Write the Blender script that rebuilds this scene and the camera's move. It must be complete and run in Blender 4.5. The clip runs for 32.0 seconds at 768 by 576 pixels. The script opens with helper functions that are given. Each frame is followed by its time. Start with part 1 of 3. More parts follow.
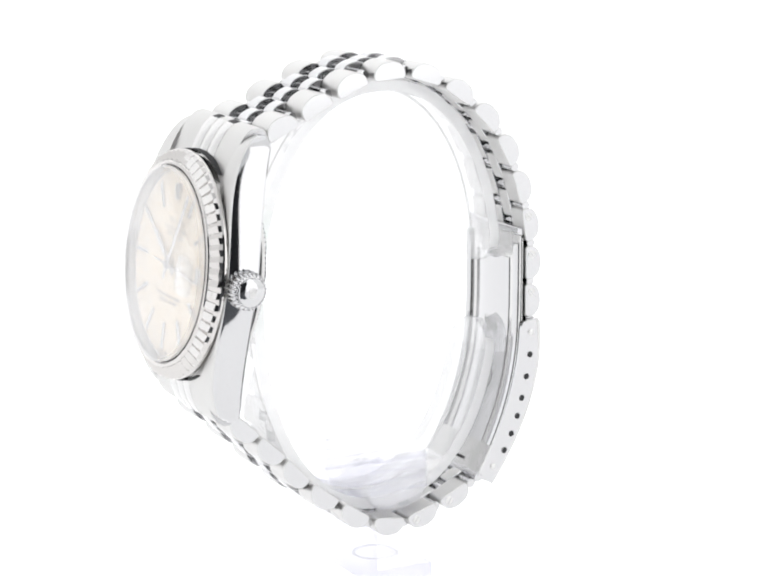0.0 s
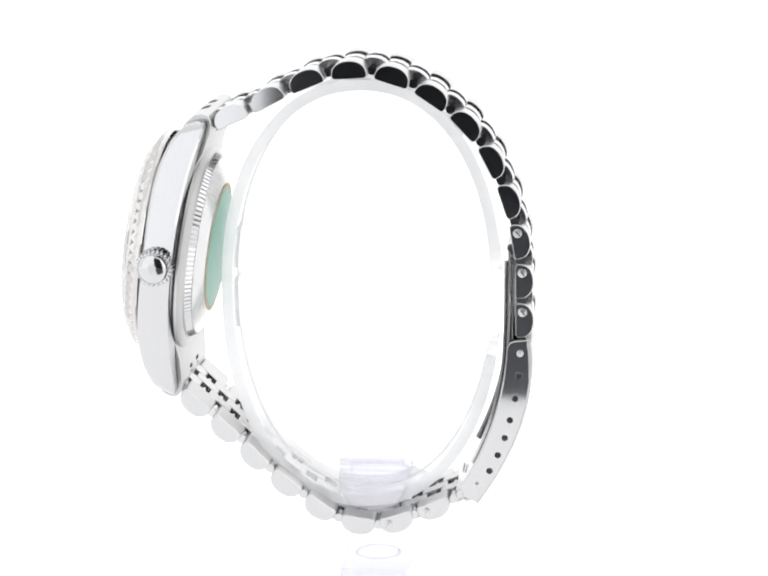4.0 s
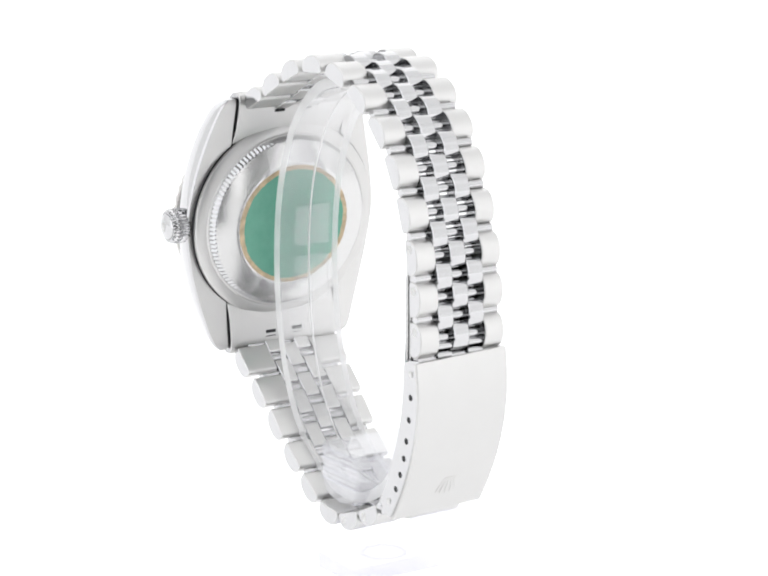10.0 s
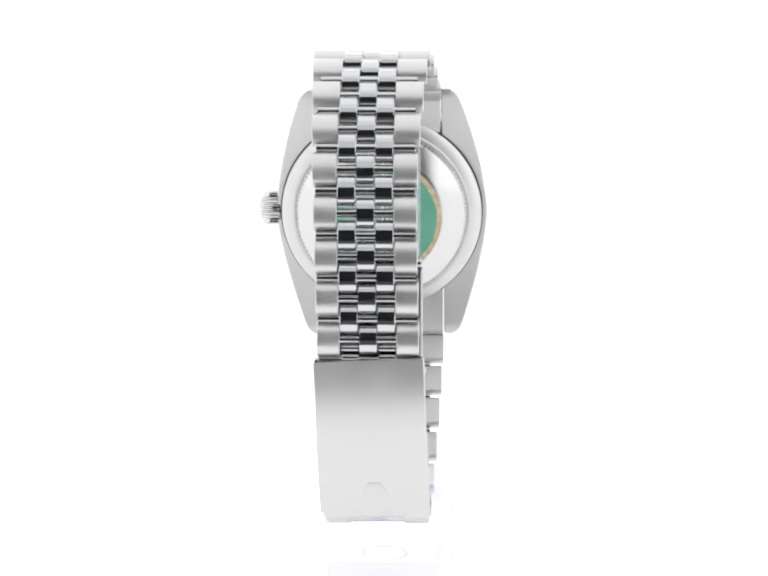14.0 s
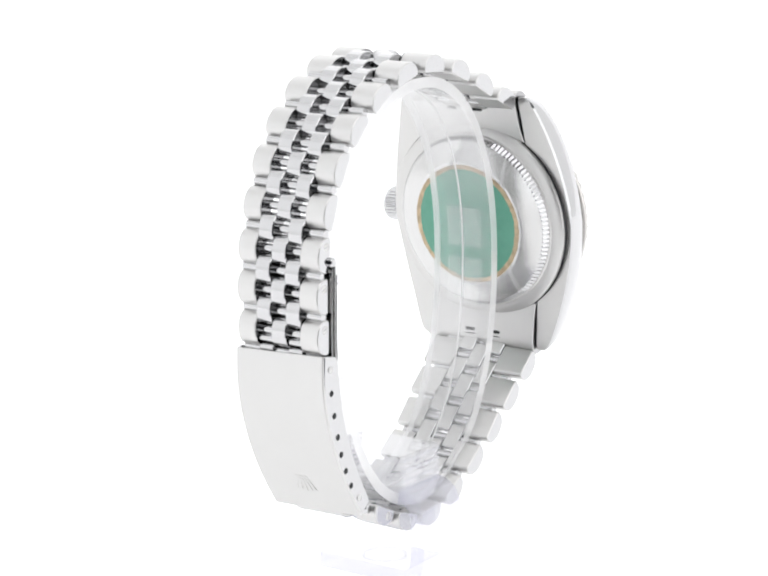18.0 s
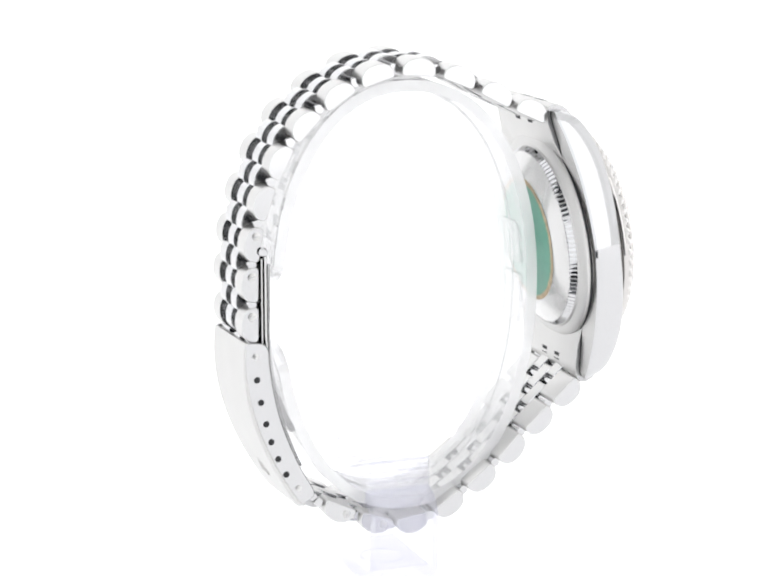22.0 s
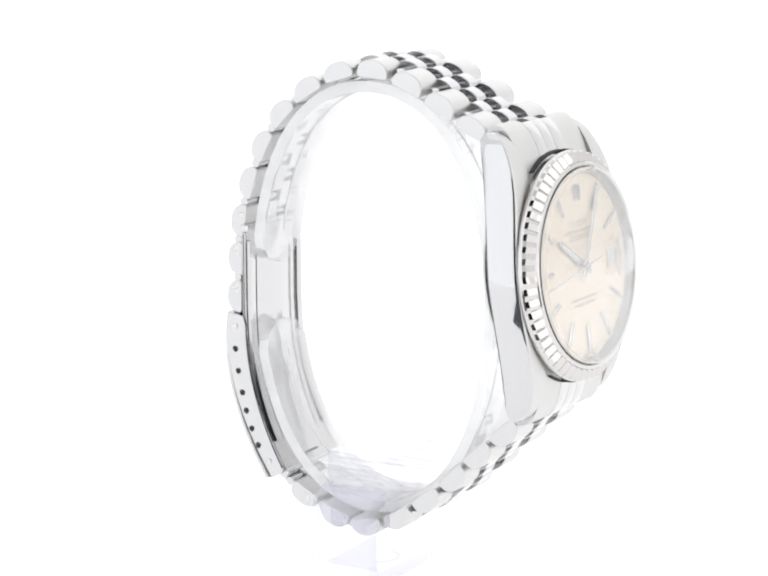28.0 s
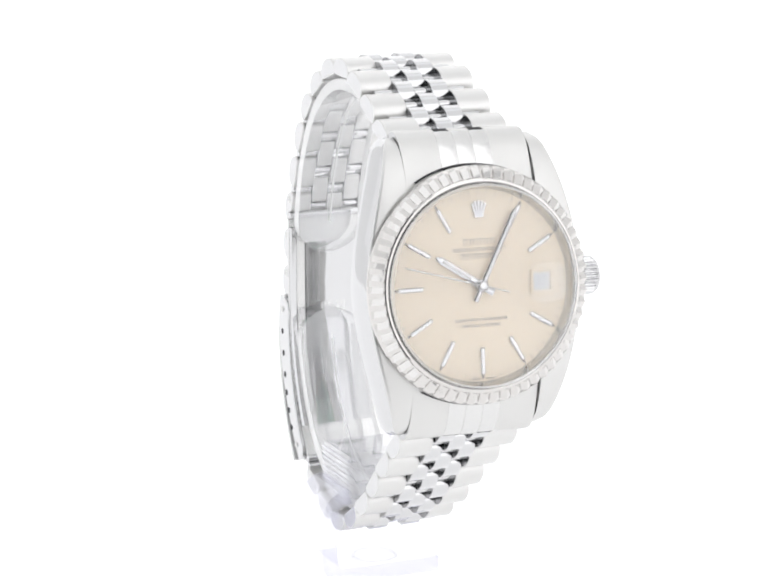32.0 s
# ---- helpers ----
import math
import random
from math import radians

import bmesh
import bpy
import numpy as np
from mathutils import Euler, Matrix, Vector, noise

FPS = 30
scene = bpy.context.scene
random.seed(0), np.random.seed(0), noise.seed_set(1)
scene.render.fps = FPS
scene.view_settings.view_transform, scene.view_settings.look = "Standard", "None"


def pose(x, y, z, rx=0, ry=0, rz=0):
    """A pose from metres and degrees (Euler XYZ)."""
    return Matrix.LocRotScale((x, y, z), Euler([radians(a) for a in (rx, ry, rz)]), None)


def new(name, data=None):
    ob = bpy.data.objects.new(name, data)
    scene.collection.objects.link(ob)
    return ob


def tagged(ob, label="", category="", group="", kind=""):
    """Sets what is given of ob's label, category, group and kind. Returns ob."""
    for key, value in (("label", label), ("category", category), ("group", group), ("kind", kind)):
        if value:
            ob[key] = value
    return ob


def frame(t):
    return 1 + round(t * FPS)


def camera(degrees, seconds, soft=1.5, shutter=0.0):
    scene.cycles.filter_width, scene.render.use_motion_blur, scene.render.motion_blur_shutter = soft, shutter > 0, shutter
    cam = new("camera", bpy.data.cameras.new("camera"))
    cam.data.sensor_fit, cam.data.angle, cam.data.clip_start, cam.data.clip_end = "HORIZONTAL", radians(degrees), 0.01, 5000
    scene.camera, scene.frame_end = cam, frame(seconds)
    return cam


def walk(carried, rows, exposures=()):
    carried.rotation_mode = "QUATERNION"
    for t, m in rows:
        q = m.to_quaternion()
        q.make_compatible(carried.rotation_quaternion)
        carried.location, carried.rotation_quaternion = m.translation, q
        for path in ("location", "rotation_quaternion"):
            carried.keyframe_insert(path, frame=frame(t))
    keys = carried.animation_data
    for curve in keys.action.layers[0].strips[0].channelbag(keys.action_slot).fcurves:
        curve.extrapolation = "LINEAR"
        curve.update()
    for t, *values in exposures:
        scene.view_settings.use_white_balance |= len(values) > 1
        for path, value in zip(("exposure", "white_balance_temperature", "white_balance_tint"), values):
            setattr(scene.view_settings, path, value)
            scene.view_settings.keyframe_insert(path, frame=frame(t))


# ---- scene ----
cam = camera(18.076, 32.0, soft=2.15)
EYE = pose(0, -0.384, 0.133, 77.495, 0, -0.122)
walk(cam, [(0.0, EYE), (32.0, EYE)])

# ---- light: a self-glowing white tent with added panels, open and dark towards the lens ----
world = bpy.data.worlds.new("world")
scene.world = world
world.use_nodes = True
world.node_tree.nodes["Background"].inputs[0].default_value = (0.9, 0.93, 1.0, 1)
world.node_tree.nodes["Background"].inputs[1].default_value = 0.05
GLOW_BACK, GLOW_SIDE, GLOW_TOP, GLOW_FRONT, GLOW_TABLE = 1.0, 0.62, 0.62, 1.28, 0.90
GLOW_PANEL, GLOW_ROOF_PANEL = 0.74, 0.86

MM = 0.001
GROUND = 133.0      # height of the lens over the ground in mm; profile heights below count from the lens


# ---- materials ----
def nodes_of(name):
    m = bpy.data.materials.new(name)
    m.use_nodes = True
    nt = m.node_tree
    return m, nt, nt.nodes["Principled BSDF"]


def metal(name, colour, rough, grain=0.0, stretch=(1, 1, 1), wear=0.04, scale=900):
    """Steel: brushed along one axis where grain is given, with a faint uneven polish."""
    m, nt, b = nodes_of(name)
    b.inputs["Metallic"].default_value = 1.0
    co = nt.nodes.new("ShaderNodeTexCoord")
    mp = nt.nodes.new("ShaderNodeMapping")
    mp.inputs["Scale"].default_value = stretch
    nt.links.new(co.outputs["Object"], mp.inputs["Vector"])
    fine = nt.nodes.new("ShaderNodeTexNoise")
    fine.inputs["Scale"].default_value = scale * 4
    fine.inputs["Detail"].default_value = 3
    nt.links.new(mp.outputs[0], fine.inputs["Vector"])
    broad = nt.nodes.new("ShaderNodeTexNoise")
    broad.inputs["Scale"].default_value = 260
    broad.inputs["Detail"].default_value = 4
    nt.links.new(co.outputs["Object"], broad.inputs["Vector"])
    r = nt.nodes.new("ShaderNodeMapRange")
    r.inputs["From Min"].default_value, r.inputs["From Max"].default_value = 0.3, 0.7
    r.inputs["To Min"].default_value, r.inputs["To Max"].default_value = max(0.01, rough - wear * 0.4), rough + wear * 0.4
    nt.links.new(broad.outputs["Fac"], r.inputs["Value"])
    nt.links.new(r.outputs[0], b.inputs["Roughness"])
    ramp = nt.nodes.new("ShaderNodeMapRange")
    ramp.inputs["From Min"].default_value, ramp.inputs["From Max"].default_value = 0.3, 0.7
    ramp.inputs["To Min"].default_value, ramp.inputs["To Max"].default_value = 0.985, 1.01
    nt.links.new(fine.outputs["Fac"], ramp.inputs["Value"])
    mul = nt.nodes.new("ShaderNodeVectorMath")
    mul.operation = "SCALE"
    mul.inputs[0].default_value = colour
    nt.links.new(ramp.outputs[0], mul.inputs["Scale"])
    nt.links.new(mul.outputs[0], b.inputs["Base Color"])
    if grain:
        bump = nt.nodes.new("ShaderNodeBump")
        bump.inputs["Strength"].default_value = grain
        bump.inputs["Distance"].default_value = 0.00002
        nt.links.new(fine.outputs["Fac"], bump.inputs["Height"])
        nt.links.new(bump.outputs[0], b.inputs["Normal"])
    return m


def plain(name, colour, rough=0.5, spread=0.04, scale=300, metallic=0.0):
    m, nt, b = nodes_of(name)
    b.inputs["Roughness"].default_value = rough
    b.inputs["Metallic"].default_value = metallic
    co = nt.nodes.new("ShaderNodeTexCoord")
    n = nt.nodes.new("ShaderNodeTexNoise")
    n.inputs["Scale"].default_value = scale
    n.inputs["Detail"].default_value = 5
    nt.links.new(co.outputs["Object"], n.inputs["Vector"])
    r = nt.nodes.new("ShaderNodeMapRange")
    r.inputs["From Min"].default_value, r.inputs["From Max"].default_value = 0.3, 0.7
    r.inputs["To Min"].default_value, r.inputs["To Max"].default_value = 1 - spread, 1 + spread
    nt.links.new(n.outputs["Fac"], r.inputs["Value"])
    mul = nt.nodes.new("ShaderNodeVectorMath")
    mul.operation = "SCALE"
    mul.inputs[0].default_value = colour
    nt.links.new(r.outputs[0], mul.inputs["Scale"])
    nt.links.new(mul.outputs[0], b.inputs["Base Color"])
    return m


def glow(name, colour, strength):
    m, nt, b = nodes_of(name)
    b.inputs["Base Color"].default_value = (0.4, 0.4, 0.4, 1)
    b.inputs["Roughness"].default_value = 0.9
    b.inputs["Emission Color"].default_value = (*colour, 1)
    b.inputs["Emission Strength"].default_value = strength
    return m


def thin_clear(name, haze, gain=0.6, least=0.04, tint=(0.975, 0.977, 0.985)):
    """Moulded clear plastic or glass: see-through, glossy at a slant, with a slight milky haze; strong haze paints in
    bright edges.
    """
    m = bpy.data.materials.new(name)
    m.use_nodes = True
    nt = m.node_tree
    nt.nodes.remove(nt.nodes["Principled BSDF"])
    see = nt.nodes.new("ShaderNodeBsdfTransparent")
    see.inputs[0].default_value = (*tint, 1)
    milk = nt.nodes.new("ShaderNodeAddShader")
    for slot, kind in enumerate(("ShaderNodeBsdfTranslucent", "ShaderNodeBsdfDiffuse")):
        one = nt.nodes.new(kind)
        one.inputs[0].default_value = (0.5, 0.5, 0.498, 1)
        nt.links.new(one.outputs[0], milk.inputs[slot])
    gloss = nt.nodes.new("ShaderNodeBsdfGlossy")
    gloss.inputs["Roughness"].default_value = 0.04
    face = nt.nodes.new("ShaderNodeLayerWeight")
    face.inputs["Blend"].default_value = 0.5
    steep = nt.nodes.new("ShaderNodeMath")
    steep.operation = "POWER"
    steep.inputs[1].default_value = 2.0
    nt.links.new(face.outputs["Facing"], steep.inputs[0])
    weight = nt.nodes.new("ShaderNodeMath")
    weight.operation = "MULTIPLY_ADD"
    weight.inputs[1].default_value, weight.inputs[2].default_value = gain, least
    nt.links.new(steep.outputs[0], weight.inputs[0])
    a, b = nt.nodes.new("ShaderNodeMixShader"), nt.nodes.new("ShaderNodeMixShader")
    a.inputs[0].default_value = haze
    if haze:
        co = nt.nodes.new("ShaderNodeTexCoord")
        n = nt.nodes.new("ShaderNodeTexNoise")
        n.inputs["Scale"].default_value = 180
        n.inputs["Detail"].default_value = 4
        nt.links.new(co.outputs["Object"], n.inputs["Vector"])
        r = nt.nodes.new("ShaderNodeMapRange")
        r.inputs["From Min"].default_value, r.inputs["From Max"].default_value = 0.3, 0.7
        r.inputs["To Min"].default_value, r.inputs["To Max"].default_value = haze * 0.94, haze * 1.06
        nt.links.new(n.outputs["Fac"], r.inputs["Value"])
        nt.links.new(r.outputs[0], a.inputs[0])
    nt.links.new(see.outputs[0], a.inputs[1])
    nt.links.new(milk.outputs[0], a.inputs[2])
    nt.links.new(weight.outputs[0], b.inputs[0])
    nt.links.new(a.outputs[0], b.inputs[1])
    nt.links.new(gloss.outputs[0], b.inputs[2])
    nt.links.new(b.outputs[0], nt.nodes["Material Output"].inputs[0])
    return m


STEEL = (0.57, 0.57, 0.575)
polished = metal("polished_steel", STEEL, 0.07, wear=0.03)
brushed = metal("brushed_steel", (0.60, 0.596, 0.586), 0.42, 0.0, (14, 1, 14), 0.08)
satin = metal("satin_steel", (0.615, 0.611, 0.602), 0.37, 0.0, (14, 1, 14), 0.1)
clasp_steel = metal("clasp_brushed_steel", (0.61, 0.607, 0.598), 0.42, 0.0, (1, 14, 1), 0.06)
white_gold = metal("white_gold", (0.58, 0.565, 0.55), 0.07, wear=0.03)
soft_steel = metal("soft_polished_steel", (0.61, 0.608, 0.602), 0.2, wear=0.03)
# darkened steel: shade of link gaps and slots put into the colour
shaded_steel = metal("gap_shade_steel", (0.46, 0.46, 0.465), 0.2, wear=0.05)
# cloths and table glow of themselves, standing in for unseen lamps
cloth_back = glow("glow_backdrop", (0.99, 0.99, 1.0), GLOW_BACK)
cloth_side = glow("glow_tent_side", (0.99, 0.99, 1.0), GLOW_SIDE)
cloth_top = glow("glow_tent_roof", (0.985, 0.99, 1.0), GLOW_TOP)
cloth_front = glow("glow_tent_front", (0.99, 0.99, 1.0), GLOW_FRONT)
# extra glowing panels, added out of view to brighten the steel
panel_glow = glow("added_panel", (0.985, 0.99, 1.0), GLOW_PANEL)
roof_panel_glow = glow("added_roof_panel", (0.95, 0.97, 1.0), GLOW_ROOF_PANEL)
cloth_front_cool = glow("glow_tent_front_cool", (0.95, 0.97, 1.0), 1.02)
cloth_over = glow("glow_tent_over_lens", (0.93, 0.96, 1.0), 0.36)
white_floor = glow("glowing_table", (0.985, 0.985, 1.0), GLOW_TABLE)
dark_room = plain("dark_studio", (0.07, 0.073, 0.082), 0.8, 0.1, 4)
dial_paint = plain("cream_dial", (0.93, 0.80, 0.61), 0.36, 0.015, 500)
date_white = plain("date_white", (0.82, 0.82, 0.80), 0.5, 0.01)
date_grey = plain("date_print", (0.58, 0.58, 0.57), 0.5, 0.02)
ink = plain("print_ink", (0.13, 0.10, 0.08), 0.6, 0.05)
# black of solid pieces that stand in for shade in holes and gaps
black = plain("hole_shade_black", (0.012, 0.012, 0.014), 0.7, 0.1)
acrylic = thin_clear("clear_acrylic", 0.11, 0.8, 0.03, (0.98, 0.98, 0.985))
acrylic_block = thin_clear("acrylic_block", 0.12, 0.7, 0.05, (0.972, 0.972, 0.988))
acrylic_line = thin_clear("acrylic_ridge", 0.12, 0.6, 0.1, (0.93, 0.93, 0.96))
acrylic_pad = thin_clear("acrylic_pad", 0.04, 0.8, 0.05, (0.99, 0.99, 0.99))
# strong haze paints in the light that gathers in the ring's edges
acrylic_edge = thin_clear("acrylic_edge", 0.68, 0.5)
acrylic_foot = thin_clear("acrylic_foot", 0.1, 0.5, 0.04, (0.94, 0.94, 0.975))
acrylic_cut = thin_clear("acrylic_cut_edge", 0.15, 0.5, 0.05, (0.86, 0.86, 0.92))
sapphire = thin_clear("crystal", 0.0, 0.8, 0.07)
# haze here paints in the white that the crystal's rim reflects
glass_rim = thin_clear("crystal_rim", 0.35)
magnifier_glass = thin_clear("magnifier_glass", 0.0, 0.8, 0.06, (0.99, 0.99, 0.99))


def sticker_material():
    m, nt, b = nodes_of("green_film")
    b.inputs["Roughness"].default_value = 0.3
    co = nt.nodes.new("ShaderNodeTexCoord")
    n = nt.nodes.new("ShaderNodeTexNoise")
    n.inputs["Scale"].default_value = 420
    n.inputs["Detail"].default_value = 5
    nt.links.new(co.outputs["Object"], n.inputs["Vector"])
    c = nt.nodes.new("ShaderNodeValToRGB")
    c.color_ramp.elements[0].position, c.color_ramp.elements[0].color = 0.3, (0.10, 0.33, 0.235, 1)
    c.color_ramp.elements[1].position, c.color_ramp.elements[1].color = 0.75, (0.135, 0.39, 0.285, 1)
    nt.links.new(n.outputs["Fac"], c.inputs["Fac"])
    nt.links.new(c.outputs["Color"], b.inputs["Base Color"])
    return m


green_film = sticker_material()
film_edge = plain("worn_film_edge", (0.55, 0.43, 0.28), 0.6, 0.3, 700)


# ---- building helpers ----
def mesh_of(name, bm, mat, smooth=35, ends=None, side=0):
    """ends: a second material for the faces that look along y (or along that side of it)."""
    me = bpy.data.meshes.new(name)
    bmesh.ops.recalc_face_normals(bm, faces=bm.faces)
    for v in bm.verts:
        v.co *= MM
    for fc in bm.faces:
        fc.smooth = smooth > 0
    bm.to_mesh(me)
    bm.free()
    if smooth > 0:
        me.set_sharp_from_angle(angle=radians(smooth))
    me.materials.append(mat)
    if ends:
        me.materials.append(ends)
        for p in me.polygons:
            if p.normal.y * side > 0.8 or (not side and abs(p.normal.y) > 0.8):
                p.material_index = 1
    return me


def part(name, bm, mat, parent, label="", m=None, smooth=35, ends=None):
    """Links a bmesh (in mm), or a mesh made before, as one object under a thing or a part."""
    me = bm if isinstance(bm, bpy.types.Mesh) else mesh_of(name, bm, mat, smooth, ends)
    ob = new(name, me)
    ob.parent = parent
    if m is not None:
        ob.matrix_basis = m
    return tagged(ob, label)


def box(bm, x0, x1, y0, y1, z0, z1):
    r = bmesh.ops.create_cube(bm, size=1)
    for v in r["verts"]:
        v.co = Vector(((x0 + x1) / 2 + v.co.x * (x1 - x0), (y0 + y1) / 2 + v.co.y * (y1 - y0), (z0 + z1) / 2 + v.co.z * (z1 - z0)))
    return r["verts"]


def bevel(bm, width, segments=2):
    bmesh.ops.bevel(bm, geom=list(bm.edges), offset=width, segments=segments, affect="EDGES", profile=0.5)


def rings(bm, loops, close=True, cap=True):
    """Skin over a row of loops of equal length."""
    vs = [[bm.verts.new(p) for p in loop] for loop in loops]
    n = len(vs[0])
    for a, b in zip(vs, vs[1:]):
        for i in range(n if close else n - 1):
            j = (i + 1) % n
            bm.faces.new((a[i], a[j], b[j], b[i]))
    if cap:
        bm.faces.new(vs[0])
        bm.faces.new(vs[-1][::-1])
    return vs


def lathe(bm, profile, n=96, axis="x", closed=False):
    """Turns (radius, height) pairs round an axis: x is the case's own axis, y the crown's."""
    loops = []
    for r, h in profile:
        loop = []
        for i in range(n):
            a = 2 * math.pi * i / n
            c, s = r * math.cos(a), r * math.sin(a)
            loop.append((h, c, s) if axis == "x" else (c, h, s) if axis == "y" else (c, s, h))
        loops.append(loop)
    if closed:
        loops.append(loops[0])
    vs = [[bm.verts.new(p) for p in loop] for loop in (loops[:-1] if closed else loops)]
    if closed:
        vs.append(vs[0])
    for a, b in zip(vs, vs[1:]):
        for i in range(n):
            j = (i + 1) % n
            bm.faces.new((a[i], a[j], b[j], b[i]))
    if not closed:
        bm.faces.new(vs[0])
        bm.faces.new(vs[-1][::-1])


def inset(poly, d):
    """Moves a closed outline inwards by an even distance."""
    n = len(poly)
    area = sum(poly[i][0] * poly[(i + 1) % n][1] - poly[(i + 1) % n][0] * poly[i][1] for i in range(n))
    turn = 1 if area > 0 else -1
    out = []
    for i in range(n):
        a, p, b = Vector(poly[i - 1]), Vector(poly[i]), Vector(poly[(i + 1) % n])
        u, v = (p - a).normalized(), (b - p).normalized()
        nu, nv = Vector((-u.y, u.x)) * turn, Vector((-v.y, v.x)) * turn
        m = nu + nv
        m = m / max(0.35, m.length_squared / 2)
        out.append((p.x + m.x * d, p.y + m.y * d))
    return out


def rounded(poly, radii, n=5):
    """Rounds the corners named in radii, a dict of corner number and radius."""
    out = []
    for i, p in enumerate(poly):
        if i not in radii:
            out.append(p)
            continue
        a, q, b = Vector(poly[i - 1]), Vector(p), Vector(poly[(i + 1) % len(poly)])
        r = radii[i]
        s, e = q + (a - q).normalized() * r, q + (b - q).normalized() * r
        for k in range(n + 1):
            t = k / n
            w = s * (1 - t) ** 2 + q * 2 * t * (1 - t) + e * t * t
            out.append((w.x, w.y))
    return out


def prism(profile, y0, y1, chamfer=0.2):
    """A profile (x, z) drawn out along y with bevelled rims."""
    bm = bmesh.new()
    small = inset(profile, chamfer)
    loops = [(y0, small), (y0 + chamfer, profile), (y1 - chamfer, profile), (y1, small)]
    rings(bm, [[(p[0], y, p[1]) for p in outline] for y, outline in loops])
    return bm


def frame_at(x, z, t, n, y=0.0):
    """A pose in the watch's side plane: local x runs along t, local z along n."""
    T, N = Vector((t[0], 0, t[1])).normalized(), Vector((n[0], 0, n[1])).normalized()
    Y = N.cross(T)
    m = Matrix((T, Y, N)).transposed().to_4x4()
    m.translation = Vector((x, y, z + GROUND)) * MM
    return m


# ---- the tent and table ----
def structure(name, bm, mat, label):
    me = mesh_of(name, bm, mat, 40)
    return tagged(new(name, me), label, kind="structure")


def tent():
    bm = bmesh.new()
    # table sheet that sweeps up into the backdrop; its glow is added
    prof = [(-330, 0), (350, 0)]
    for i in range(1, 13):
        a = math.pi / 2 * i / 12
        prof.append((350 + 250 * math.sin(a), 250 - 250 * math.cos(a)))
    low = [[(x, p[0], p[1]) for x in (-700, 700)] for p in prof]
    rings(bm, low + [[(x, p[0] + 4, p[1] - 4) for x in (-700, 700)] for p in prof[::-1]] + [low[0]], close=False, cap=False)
    structure("floor", bm, white_floor, "seamless white table sheet with added glow, sweeping up behind the watch")
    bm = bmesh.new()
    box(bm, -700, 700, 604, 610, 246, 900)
    structure("backdrop", bm, cloth_back, "white backdrop cloth with an even glow of its own")
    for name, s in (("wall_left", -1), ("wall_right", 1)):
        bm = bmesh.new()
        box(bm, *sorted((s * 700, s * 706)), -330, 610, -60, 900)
        structure(name, bm, cloth_side, "unseen white side cloth of the light tent, with added glow")
    # unseen glowing panels added for highlights: one in the roof, one in each side
    for name, dims in (("glow_panel_roof", (-320, 320, 0, 450, 885, 896)), ("glow_panel_left", (-696, -685, -230, 220, 120, 620)), ("glow_panel_right", (685, 696, -230, 220, 120, 620))):
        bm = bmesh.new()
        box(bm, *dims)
        structure(name, bm, roof_panel_glow if "roof" in name else panel_glow, "added glowing panel, unseen, in the light tent")
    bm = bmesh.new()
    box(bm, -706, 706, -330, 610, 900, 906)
    structure("ceiling", bm, cloth_top, "unseen white roof cloth of the light tent, with added glow")
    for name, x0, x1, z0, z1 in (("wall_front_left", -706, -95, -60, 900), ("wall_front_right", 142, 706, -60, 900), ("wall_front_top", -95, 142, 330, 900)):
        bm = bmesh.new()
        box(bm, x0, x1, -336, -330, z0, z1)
        structure(name, bm, cloth_over if "top" in name else cloth_front_cool if "left" in name else cloth_front, "unseen white front cloth round the lens opening, with added glow")
    # unseen dark wedge, added and shaped only for dark reflections in the steel
    bm = bmesh.new()
    wedge = [(-90, -330), (135, -330), (58, -200), (46, -150), (38, -118), (21, -112), (-36, -112), (-46, -150)]
    rings(bm, [[(x, y, z) for x, y in wedge] for z in (0.5, 1.5)])
    structure("mat", bm, dark_room, "unseen dark card added so the steel reflects dark")
    bm = bmesh.new()
    box(bm, -1500, 1500, -1500, 700, -66, -60)
    structure("table", bm, dark_room, "dark table under the light tent")
    bm = bmesh.new()
    box(bm, -1500, 1500, -1510, -1500, -60, 1500)
    structure("wall_back", bm, dark_room, "dark studio wall behind the camera")


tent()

# ---- the wristwatch: x towards the dial, y towards the crown, z up ----
watch = tagged(new("wristwatch"), "steel wristwatch with cream dial and five-row link bracelet, clasp closed", "wristwatch")

# head: leans back a little on the stand
LEAN = 7.4
HEAD = Matrix.Translation(Vector((28.6, 0.15, -78.4 + GROUND)) * MM) @ pose(0, 0, 0, 0, 0, -1.3) @ pose(0, 0, 0, -1.0, 0, 0) @ pose(0, 0, 0, 0, -LEAN, 0)


def case_width(w):
    return 18.45 - 5.25 * (abs(w) / 22.3) ** 1.55


